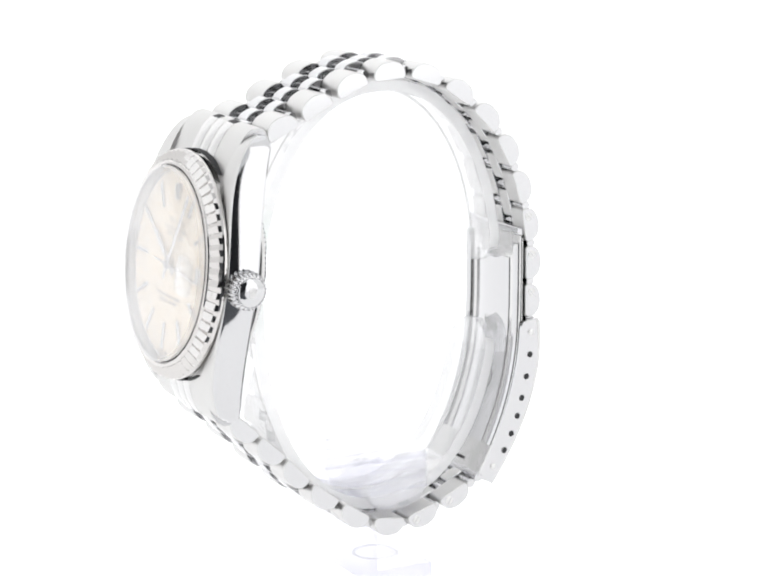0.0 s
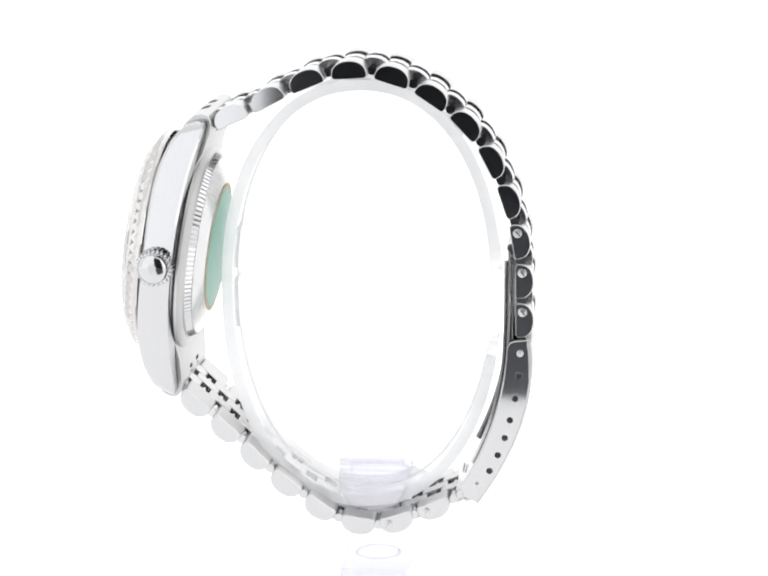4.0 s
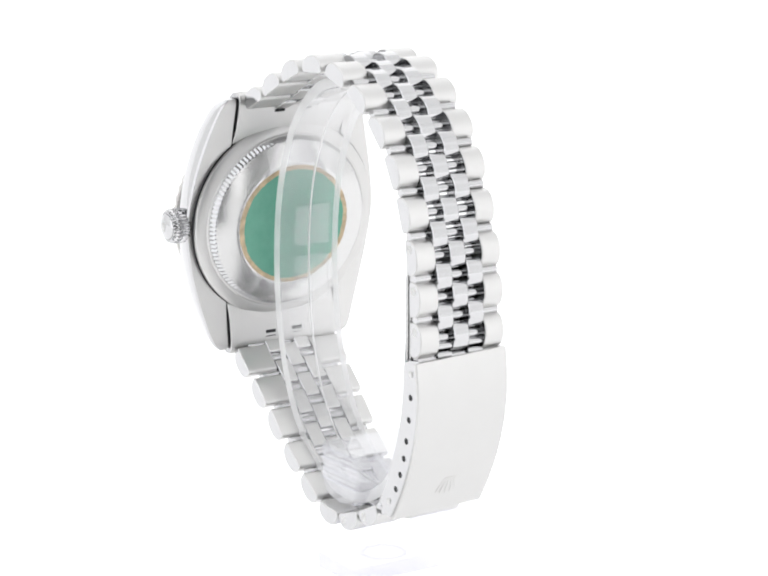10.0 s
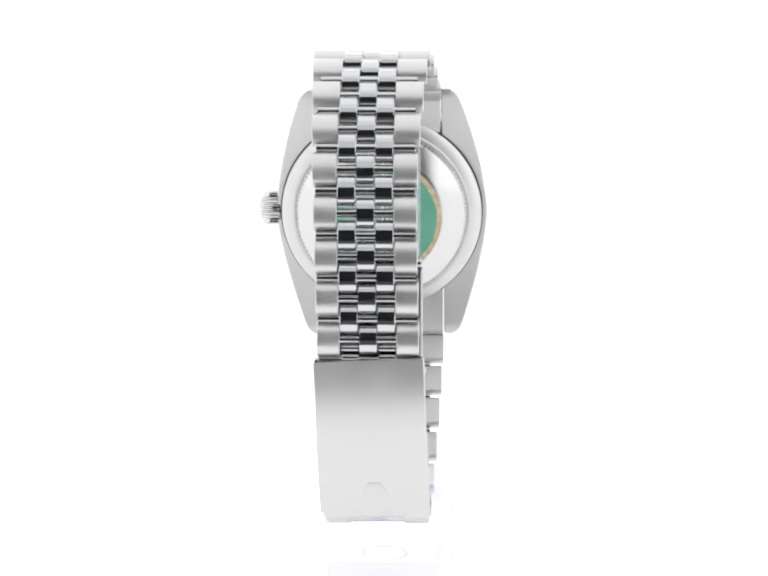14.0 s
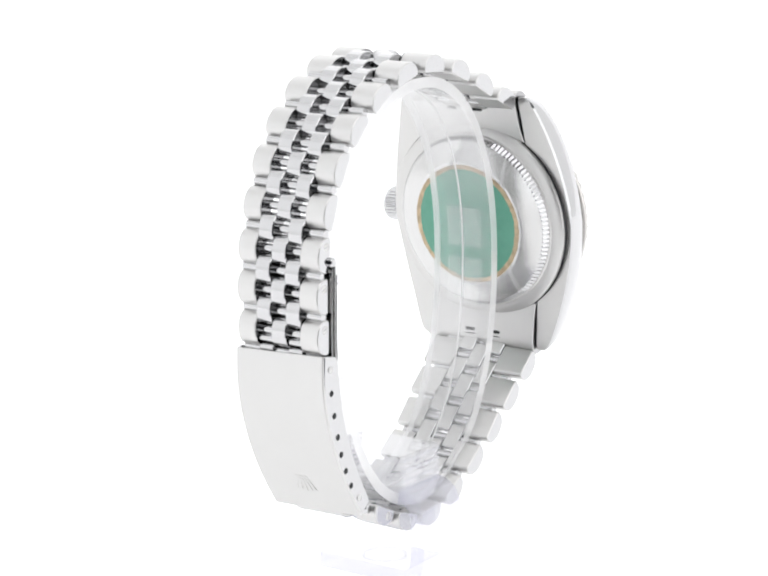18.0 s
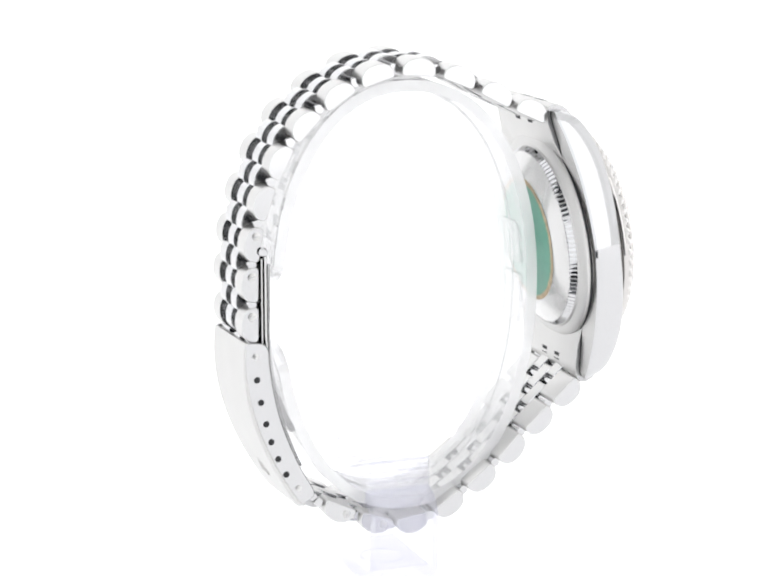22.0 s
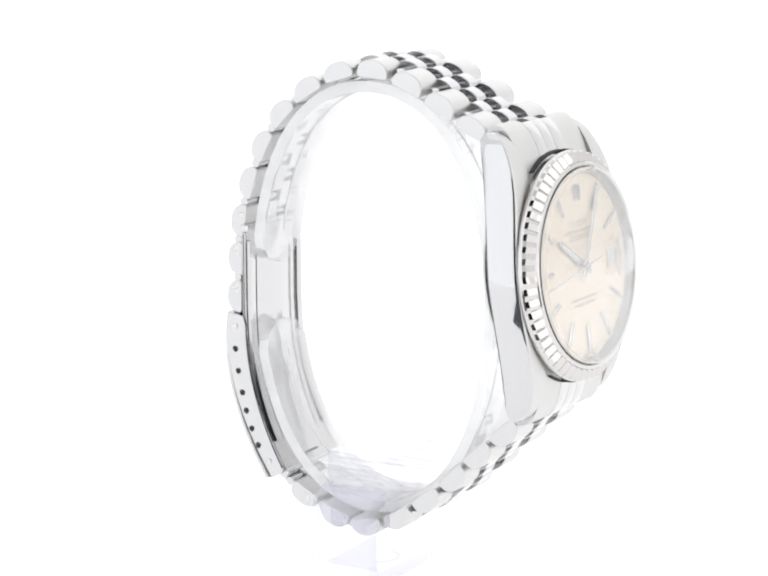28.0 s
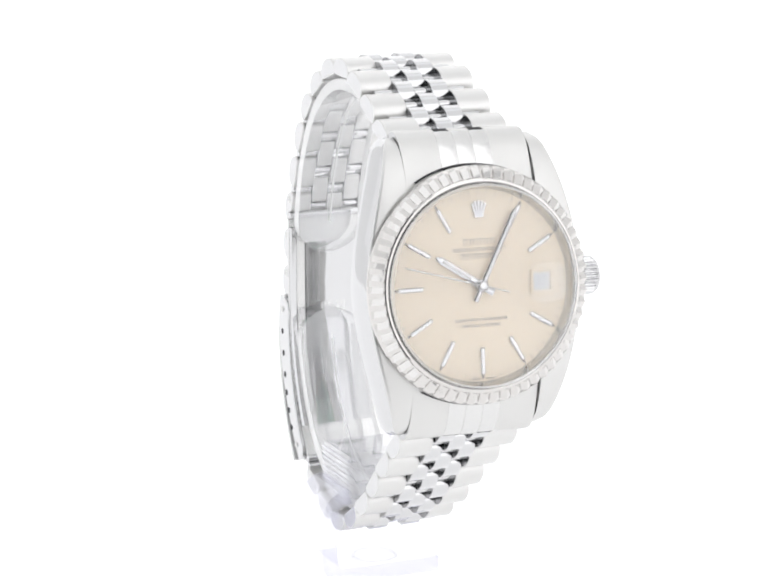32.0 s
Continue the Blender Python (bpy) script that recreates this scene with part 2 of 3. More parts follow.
def build_case():
    bm = bmesh.new()
    lathe(bm, [(16.6, 1.0), (17.0, 1.4), (17.1, 2.0), (17.1, 7.0), (16.4, 7.2)], 96)
    case = part("case", bm, brushed, watch, "brushed steel middle case", HEAD)
    for s in (1, -1):
        bm = bmesh.new()
        loops = []
        N = 48
        for i in range(N + 1):
            w = -22.3 + 44.6 * i / N
            k = abs(w) / 22.3
            hw = case_width(w)
            yin = 9.2 if abs(w) < 12.5 else 10.6
            ab, af = 1.95 - 2.2 * k ** 2.6, 6.9 - 4.2 * k ** 4.6
            if k > 0.9:                        # rounded lug tips
                e = 1 - math.sqrt(max(0.0, 1 - ((k - 0.9) / 0.1) ** 2))
                af -= 1.1 * e
                ab += 0.5 * e
                hw -= 0.9 * e
            th = af - ab
            gap = yin + (0.15 if abs(w) >= 12.5 else 0.0)      # clearance behind the end link
            back, front = (hw, ab + 0.07 * th), (hw - 0.72, af - 0.05 * th)
            full = (hw + 0.02, ab + 0.5 * th)                 # upright at the back, leaning in towards the bezel
            outline = [(gap, ab), (back[0] - 0.25, ab)]
            for q in range(13):
                t = q / 12
                outline.append(tuple((1 - t) ** 2 * back[c] + 2 * t * (1 - t) * full[c] + t * t * front[c] for c in (0, 1)))
            outline += [(hw - 0.92, af - 0.012 * th), (hw - 1.2, af), (yin, af), (yin, ab + 0.5 * th), (gap, ab + 0.45 * th)]
            loops.append([(a, s * y, w) for y, a in outline])
        rings(bm, loops)
        flank = part("lug_flank", bm, brushed, case, "polished steel case flank ending in lugs", smooth=32)
        flank.data.materials.append(polished)
        n = len(loops[0])
        for p in flank.data.polygons:
            if p.index >= n * N or 1 <= p.index % n <= 13:
                p.material_index = 1
    return case


def build_bezel():
    bm = bmesh.new()
    flutes, sub = 60, 2
    n = flutes * sub
    prof = [(17.3, 6.9, 0), (17.85, 7.05, 0), (17.95, 7.25, 0), (17.95, 7.5, 0.05), (17.85, 7.8, 0.35), (17.6, 8.27, 0.9), (16.95, 8.72, 1), (16.25, 9.08, 1), (16.08, 9.2, 0.3), (16.0, 9.42, 0), (15.8, 9.52, 0), (15.55, 9.55, 0), (15.35, 9.45, 0), (15.3, 9.2, 0), (15.28, 7.4, 0)]
    vs = []
    for r, a, f in prof:
        row = []
        for i in range(n):
            th = 2 * math.pi * i / n
            u = (i % sub) / sub
            d = (0.25 if u == 0 else -0.25) * f
            row.append(bm.verts.new((a + d * 0.7, (r + d * 0.7) * math.cos(th), (r + d * 0.7) * math.sin(th))))
        vs.append(row)
    for a, b in zip(vs, vs[1:]):
        for i in range(n):
            j = (i + 1) % n
            bm.faces.new((a[i], a[j], b[j], b[i]))
    bezel = part("bezel", bm, white_gold, watch, "fluted white gold bezel", HEAD, 14)
    bm = bmesh.new()
    lathe(bm, [(15.25, 9.6), (15.1, 9.6), (14.35, 8.16), (14.3, 8.0), (15.2, 7.9)], 96, closed=True)
    part("inner_ring", bm, soft_steel, bezel, "steel inner wall round the dial")
    bm = bmesh.new()
    lathe(bm, [(15.1, 9.3), (15.25, 9.6), (15.2, 10.1), (14.85, 10.42), (14.0, 10.5)], 96)
    crystal = part("crystal", bm, sapphire, watch, "flat clear watch glass", HEAD)
    crystal.visible_shadow = False
    crystal.data.materials.append(glass_rim)
    for p in crystal.data.polygons:
        if abs(p.normal.x) < 0.8:
            p.material_index = 1
    bm = bmesh.new()
    rows = []
    for j in range(13):
        v = j / 12
        loop = []
        for i in range(48):
            th = 2 * math.pi * i / 48
            c, s = math.cos(th), math.sin(th)
            y = 3.2 * math.copysign(abs(c) ** 0.62, c) * max(v, 0.01)
            z = 3.0 * math.copysign(abs(s) ** 0.62, s) * max(v, 0.01)
            loop.append((10.54 + 0.62 * (1 - v * v), 10.0 + y, z))
        rows.append(loop)
    rows.append([(10.51, y, z) for _, y, z in rows[-1]])
    rings(bm, rows)
    lens = part("date_magnifier", bm, magnifier_glass, crystal, "bulging date magnifier")
    lens.visible_shadow = False


def text_mesh(body, size, mat, name):
    cu = bpy.data.curves.new(name, "FONT")
    cu.body, cu.size, cu.align_x, cu.align_y, cu.extrude = body, size, "CENTER", "CENTER", 0.01
    ob = new(name, cu)
    bpy.context.view_layer.update()
    me = bpy.data.meshes.new_from_object(ob.evaluated_get(bpy.context.evaluated_depsgraph_get()))
    bpy.data.objects.remove(ob)
    me.transform(Matrix.Scale(MM, 4))
    me.materials.clear()
    me.materials.append(mat)
    return me


# on the dial: local x to the right (crown), y to twelve, z out of the dial
DIAL = Matrix(((0, 0, 1, 0), (1, 0, 0, 0), (0, 1, 0, 0), (0, 0, 0, 1)))


def on_dial(y, w, a, turn=0.0):
    return Matrix.Translation(Vector((a, y, w)) * MM) @ DIAL @ pose(0, 0, 0, 0, 0, -turn)


def build_dial():
    bm = bmesh.new()
    lathe(bm, [(14.6, 7.2), (14.6, 7.75), (14.55, 7.8)], 96)
    dial = part("dial", bm, dial_paint, watch, "cream sunburst dial", HEAD @ Matrix.Translation(Vector((0.35, 0, 0)) * MM))
    top = 7.8
    bm = bmesh.new()
    verts = box(bm, -0.34, 0.34, -2.05, 2.05, 0, 0.42)
    bevel(bm, 0.14, 1)
    bar = mesh_of("hour_marker", bm, soft_steel, 20)
    for h in (1, 2, 4, 5, 6, 7, 8, 9, 10, 11):
        a = radians(h * 30)
        part("hour_marker", bar, None, dial, "", on_dial(11.35 * math.sin(a), 11.35 * math.cos(a), top, h * 30))
    bm = bmesh.new()
    lathe(bm, [(0.18, 0.0), (0.18, 0.1)], 12, "z")
    dot = mesh_of("marker_dot", bm, ink, 30)
    for h in (2, 4, 5, 6, 7, 8, 9, 10, 11, 1):
        a = radians(h * 30)
        part("marker_dot", dot, None, dial, "", on_dial(13.7 * math.sin(a), 13.7 * math.cos(a), top))
    bm = bmesh.new()
    for i in range(60):
        a = radians(i * 6)
        for v in box(bm, -0.035, 0.035, 13.45, 14.2, 0, 0.012):
            x, y = v.co.x, v.co.y
            v.co = Vector((v.co.z + top, x * math.cos(a) + y * math.sin(a), -x * math.sin(a) + y * math.cos(a)))
    part("minute_track", bm, ink, dial, "fine printed minute track", smooth=0)
    # twelve o'clock emblem as a plain fan of bars
    bm = bmesh.new()
    for k in range(-2, 3):
        verts = box(bm, -0.17, 0.17, 0, 2.1 - 0.12 * k * k, 0, 0.35)
        for v in verts:
            wide = 1.0 if v.co.y > 0.1 else 0.7
            v.co.x *= wide
            v.co.x += 0.28 * k + v.co.y * 0.16 * k
    box(bm, -0.75, 0.75, -0.45, 0.02, 0, 0.35)
    part("emblem", bm, polished, dial, "plain raised fan-shaped emblem", on_dial(0, 10.6, top), 20)
    # maker's lines as plain bars
    for w, wide, high, count in ((6.5, 5.6, 0.95, 5), (5.4, 8.8, 0.6, 15), (4.4, 6.4, 0.8, 8)):
        bm = bmesh.new()
        step = wide / count
        for i in range(count):
            x = -wide / 2 + step * (i + 0.5)
            for s in (-1, 1):
                box(bm, x + s * step * 0.25 - 0.045, x + s * step * 0.25 + 0.045, -high / 2, high / 2, 0, 0.012)
            if count < 14:
                box(bm, x - step * 0.33, x + step * 0.33, high / 2 - 0.1, high / 2, 0, 0.013)
        part("printed_bar", bm, ink, dial, "", on_dial(0, w, top), 0)
    for body, w, size in (("SUPERLATIVE CHRONOMETER", -5.15, 0.64), ("OFFICIALLY CERTIFIED", -6.0, 0.64), ("T SWISS       MADE T", -14.0, 0.5)):
        part("printed_line", text_mesh(body, size, ink, "printed_line"), None, dial, "", on_dial(0, w, top + 0.02))
    # date window with its raised frame and the date disc
    bm = bmesh.new()
    outer = [(8.3, -1.75), (12.0, -1.75), (12.0, 1.75), (8.3, 1.75)]
    inner = [(8.75, -1.35), (11.6, -1.35), (11.6, 1.35), (8.75, 1.35)]
    rings(bm, [[(top, y, w) for y, w in outer], [(top + 0.28, y, w) for y, w in outer], [(top + 0.22, y, w) for y, w in inner], [(top + 0.02, y, w) for y, w in inner]], cap=False)
    part("date_frame", bm, dial_paint, dial, "cream frame round the date", smooth=0)
    bm = bmesh.new()
    box(bm, top + 0.004, top + 0.02, 8.7, 11.65, -1.4, 1.4)
    part("date_disc", bm, date_white, dial, "white date disc", smooth=0)
    part("date_number", text_mesh("27", 2.2, date_grey, "date_number"), None, dial, "printed date 27", on_dial(10.15, 0, top + 0.04))
    # hour, minute and second pointers
    def hand(name, angle, length, tail, half, a, label, slot=True):
        bm = bmesh.new()
        tip = half * 0.75
        out = [(-half, -tail), (half, -tail), (half, length - 0.8), (tip * 0.3, length), (-tip * 0.3, length), (-half, length - 0.8)]
        rings(bm, [[(x, y, 0) for x, y in out], [(x, y, 0.1) for x, y in out], [(x * 0.35, y, 0.2) for x, y in out]])
        return part(name, bm, polished, dial, label, on_dial(0, 0, a, angle), 20)
    hour = hand("hour_hand", 302.3, 8.6, 2.3, 0.52, 8.25, "polished steel hour hand")
    bm = bmesh.new()
    box(bm, -0.17, 0.17, 2.0, 7.4, 0.16, 0.24)
    part("lume_strip", bm, date_white, hour, "pale luminous strip", smooth=0)
    global MINUTE, SECOND
    MINUTE = hand("minute_hand", 27.3, 12.6, 2.6, 0.40, 8.6, "polished steel minute hand")
    SECOND = hand("second_hand", 285.2, 13.4, 4.3, 0.11, 8.95, "thin steel second hand")
    bm = bmesh.new()
    lathe(bm, [(0.95, 0.0), (0.95, 0.9), (0.6, 1.1), (0.55, 1.35), (0.3, 1.4)], 24, "z")
    part("hand_hub", bm, polished, dial, "polished hub at the centre of the dial", on_dial(0, 0, top))


def build_crown():
    bm = bmesh.new()
    teeth, sub = 26, 6
    n = teeth * sub
    prof = [(1.7, 17.2, 0), (1.7, 18.0, 0), (2.5, 18.05, 0), (2.8, 18.2, 0.5), (2.98, 18.5, 1), (3.0, 20.3, 1), (2.9, 20.9, 1), (2.62, 21.25, 0.6), (2.4, 21.32, 0), (2.3, 21.2, 0), (2.2, 21.22, 0), (2.15, 21.45, 0), (1.95, 21.62, 0), (1.5, 21.8, 0), (0.9, 21.92, 0), (0.3, 21.96, 0)]
    vs = []
    for r, h, f in prof:
        row = []
        for i in range(n):
            a = 2 * math.pi * i / n
            d = -0.32 * f * (0, 0, 0.4, 1, 1, 0.4)[i % sub]
            row.append(bm.verts.new((4.3 + (r + d) * math.cos(a), h - 0.4, (r + d) * math.sin(a))))
        vs.append(row)
    for a, b in zip(vs, vs[1:]):
        for i in range(n):
            bm.faces.new((a[i], a[(i + 1) % n], b[(i + 1) % n], b[i]))
    bm.faces.new(vs[-1])
    crown = part("winding_crown", bm, polished, watch, "knurled polished winding crown", HEAD, 30)
    bm = bmesh.new()
    for k in range(-2, 3):
        for v in box(bm, -0.1, 0.1, 0, 1.25 - 0.08 * k * k, 0, 0.15):
            v.co.x += 0.14 * k + v.co.y * 0.2 * k
    box(bm, -0.42, 0.42, -0.35, 0.02, 0, 0.15)
    m = Matrix.Translation(Vector((4.3, 21.44, -0.4)) * MM) @ pose(0, 0, 0, 90, 0, 180)
    part("crown_emblem", bm, satin, crown, "plain raised fan shape", m, 20)


def build_back():
    bm = bmesh.new()
    lathe(bm, [(17.5, 1.6), (17.4, 0.8), (16.9, 0.4), (15.5, 0.2), (15.3, 0.0)], 96)
    back = part("case_back", bm, brushed, watch, "brushed steel case back ring", HEAD)
    # groove drawn as a thin black ring in place of its shade
    bm = bmesh.new()
    lathe(bm, [(17.5, 1.6), (17.48, 1.24), (17.6, 1.24), (17.62, 1.6)], 96, closed=True)
    part("case_groove_strip", bm, black, back, "fine black ring for the shaded groove round the back")
    bm = bmesh.new()
    n = 120 * 4
    vs = []
    for r, a, f in [(15.45, 0.22, 0), (15.25, 0.1, 1), (14.6, -1.0, 1), (14.35, -1.1, 0)]:
        row = []
        for i in range(n):
            th = 2 * math.pi * i / n
            d = -0.17 * f * (0, 0.5, 1, 0.5)[i % 4]
            row.append(bm.verts.new((a - d * 0.5, (r + d) * math.cos(th), (r + d) * math.sin(th))))
        vs.append(row)
    for a, b in zip(vs, vs[1:]):
        for i in range(n):
            bm.faces.new((a[i], a[(i + 1) % n], b[(i + 1) % n], b[i]))
    part("coin_edge", bm, polished, back, "notched edge of the screw-down back", smooth=20)
    bm = bmesh.new()
    lathe(bm, [(14.45, -1.05), (14.2, -1.15), (11.2, -2.2), (10.8, -2.28), (10.5, -2.3), (5, -2.32), (0.3, -2.32)], 96)
    part("back_plate", bm, soft_steel, back, "polished domed back plate")
    bm = bmesh.new()
    rnd = random.Random(4)
    n = 180
    edge = [9.65 + 0.10 * rnd.random() + 0.12 * noise.noise(Vector((math.cos(i * 0.035) * 3, math.sin(i * 0.035) * 3, 1))) for i in range(n)]
    loops = []
    for h, k in ((-2.34, 0), (-2.42, 0)):
        loops.append([(h, (edge[i] + k) * math.cos(2 * math.pi * i / n), (edge[i] + k) * math.sin(2 * math.pi * i / n)) for i in range(n)])
    rings(bm, loops)
    film = part("protective_sticker", bm, green_film, back, "round green protective sticker with worn edge", smooth=0)
    bm = bmesh.new()
    loops = []
    for h in (-2.33, -2.37):
        loops.append([(h, (10.45 + 0.15 * rnd.random()) * math.cos(2 * math.pi * i / n), (10.45) * math.sin(2 * math.pi * i / n)) for i in range(n)])
    rings(bm, loops)
    part("sticker_residue", bm, film_edge, film, "brownish glue rim", smooth=0)


def arc_points(p0, p1, p2, n):
    """Points of a parabola-like bow through three places."""
    out = []
    for i in range(n + 1):
        t = i / n
        a, b, c = 2 * (t - 0.5) * (t - 1), 4 * t * (1 - t), 2 * t * (t - 0.5)
        out.append((a * p0[0] + b * p1[0] + c * p2[0], a * p0[1] + b * p1[1] + c * p2[1]))
    return out


def build_end_links():
    for s in (1, -1):
        prof = [(5.95, 13.6), (5.4, 16.4), (4.85, 18.4), (4.2, 20.2), (3.35, 21.8), (2.3, 22.9), (1.1, 23.3), (0.0, 23.1), (-0.6, 22.2), (-0.6, 20.5), (0.2, 17.0), (1.4, 14.0)]
        prof = [(a, s * w) for a, w in prof]
        bm = prism(prof, -10.45, 10.45, 0.1)
        # its sides take the darkened steel that paints in the gap's shade
        link = part("end_link", bm, brushed, watch, "curved brushed steel end link between the lugs", HEAD, ends=shaded_steel)
        for y in (-2.6, 2.6):
            # slot drawn as a black plug, its shade put into the colour
            cut = [(-0.63, s * 20.75), (-0.42, s * 19.6), (0.4, s * 19.6), (0.3, s * 20.75)]
            part("slot_plug", prism(cut, y - 1.0, y + 1.0, 0.02), black, link, "", smooth=0)
        # shade of the gap drawn as a solid black strip
        bm = bmesh.new()
        loops = []
        for i in range(-15, 16):
            th = radians(i * 2.0)
            loops.append([(a, r * math.sin(th), s * r * math.cos(th)) for r, a in ((17.95, 4.8), (18.1, 4.8), (18.1, 6.25), (17.95, 6.25))])
        rings(bm, loops)
        part("bezel_gap_strip", bm, black, link, "black strip for the shaded gap between end link and bezel", smooth=0)
        # three short polished strips, then black patches for the two openings of the first links
        for k in (-1, 0, 1):
            bm = bmesh.new()
            loops = []
            for a, w in prof[1:6]:                 # each strip is gently rounded across
                out = Vector((1.0, s * (0.3 if abs(w) < 18 else 0.75))).normalized()
                row = [(a - 0.3 * out.x, 2.87 * k - 1.37, w - 0.3 * out.y)]
                for q in range(9):
                    v = -1 + q / 4
                    h = 0.03 + 0.06 * (1 - v * v)
                    row.append((a + h * out.x, 2.87 * k + 1.37 * v, w + h * out.y))
                row.append((a - 0.3 * out.x, 2.87 * k + 1.37, w - 0.3 * out.y))
                loops.append(row)
            rings(bm, loops)
            part("centre_facet", bm, soft_steel, link, "polished centre strip", smooth=50)
        for k in (-1, 1):
            top = [(a + 0.03, w + s * 0.03) for a, w in prof[5:7]]
            low = [(a - 0.3, w - s * 0.3) for a, w in prof[5:7]][::-1]
            bm = prism(top + low, 2.87 * k - 1.2, 2.87 * k + 1.2, 0.02)
            part("link_opening_patch", bm, black, link, "black patch for the shaded opening beside the first link", smooth=0)


# ---- bracelet ----
UPPER = [(25.0, -58.3), (19.1, -55.6), (13.1, -52.4), (7.0, -49.9), (0.4, -49.5), (-5.7, -51.4), (-11.4, -55.2), (-16.0, -60.0), (-19.1, -65.9), (-21.3, -72.3), (-22.4, -78.5), (-22.5, -84.8), (-22.6, -91.3)]
LOWER = [(30.8, -99.8), (26.0, -104.2), (21.2, -108.6), (16.6, -113.4), (11.2, -117.5), (5.6, -121.2), (-0.5, -122.0), (-6.0, -120.2), (-12.5, -117.2)]


def d_profile(length, height, flat=0.85, n=24):
    """A link's side outline: flat back with small rounded corners and a bowed top."""
    half, r = length / 2, min(0.6, height * 0.2)
    pts = []
    for i in range(5):
        a = math.pi * 1.5 - math.pi / 2 * i / 4
        pts.append((-half + r + r * math.cos(a), r + r * math.sin(a)))
    for i in range(1, n):
        a = math.pi * (1 - i / n)
        pts.append((half * math.copysign(abs(math.cos(a)) ** (0.5 + flat / 2), math.cos(a)), r + (height - r) * math.sin(a) ** flat))
    for i in range(5):
        a = -math.pi / 2 * i / 4
        pts.append((half - r + r * math.cos(a), r + r * math.sin(a)))
    return pts


def along(u, stops):
    """Reads a row of (place along the strand, value) stops."""
    return float(np.interp(u, [p for p, _ in stops], [v for _, v in stops]))


# sideways drift and half width of the two strands, from the watch head to the clasp
UPPER_DRIFT = [(0, 0.0), (0.33, 1.2), (0.5, 1.6), (0.65, 1.75), (0.8, 1.5), (1, 1.1)]
UPPER_HALF = [(0, 10.3), (0.15, 9.95), (0.33, 9.25), (0.42, 8.87), (0.5, 8.55), (0.58, 8.25), (0.67, 8.02), (0.8, 7.9), (1, 7.87)]
LOWER_DRIFT = [(0, -0.65), (0.12, -0.85), (0.35, -0.85), (0.5, -0.6), (0.7, -0.15), (1, 0.4)]
LOWER_HALF = [(0, 10.3), (0.12, 9.9), (0.25, 9.5), (0.38, 9.1), (0.55, 8.8), (0.7, 8.6), (1, 8.2)]


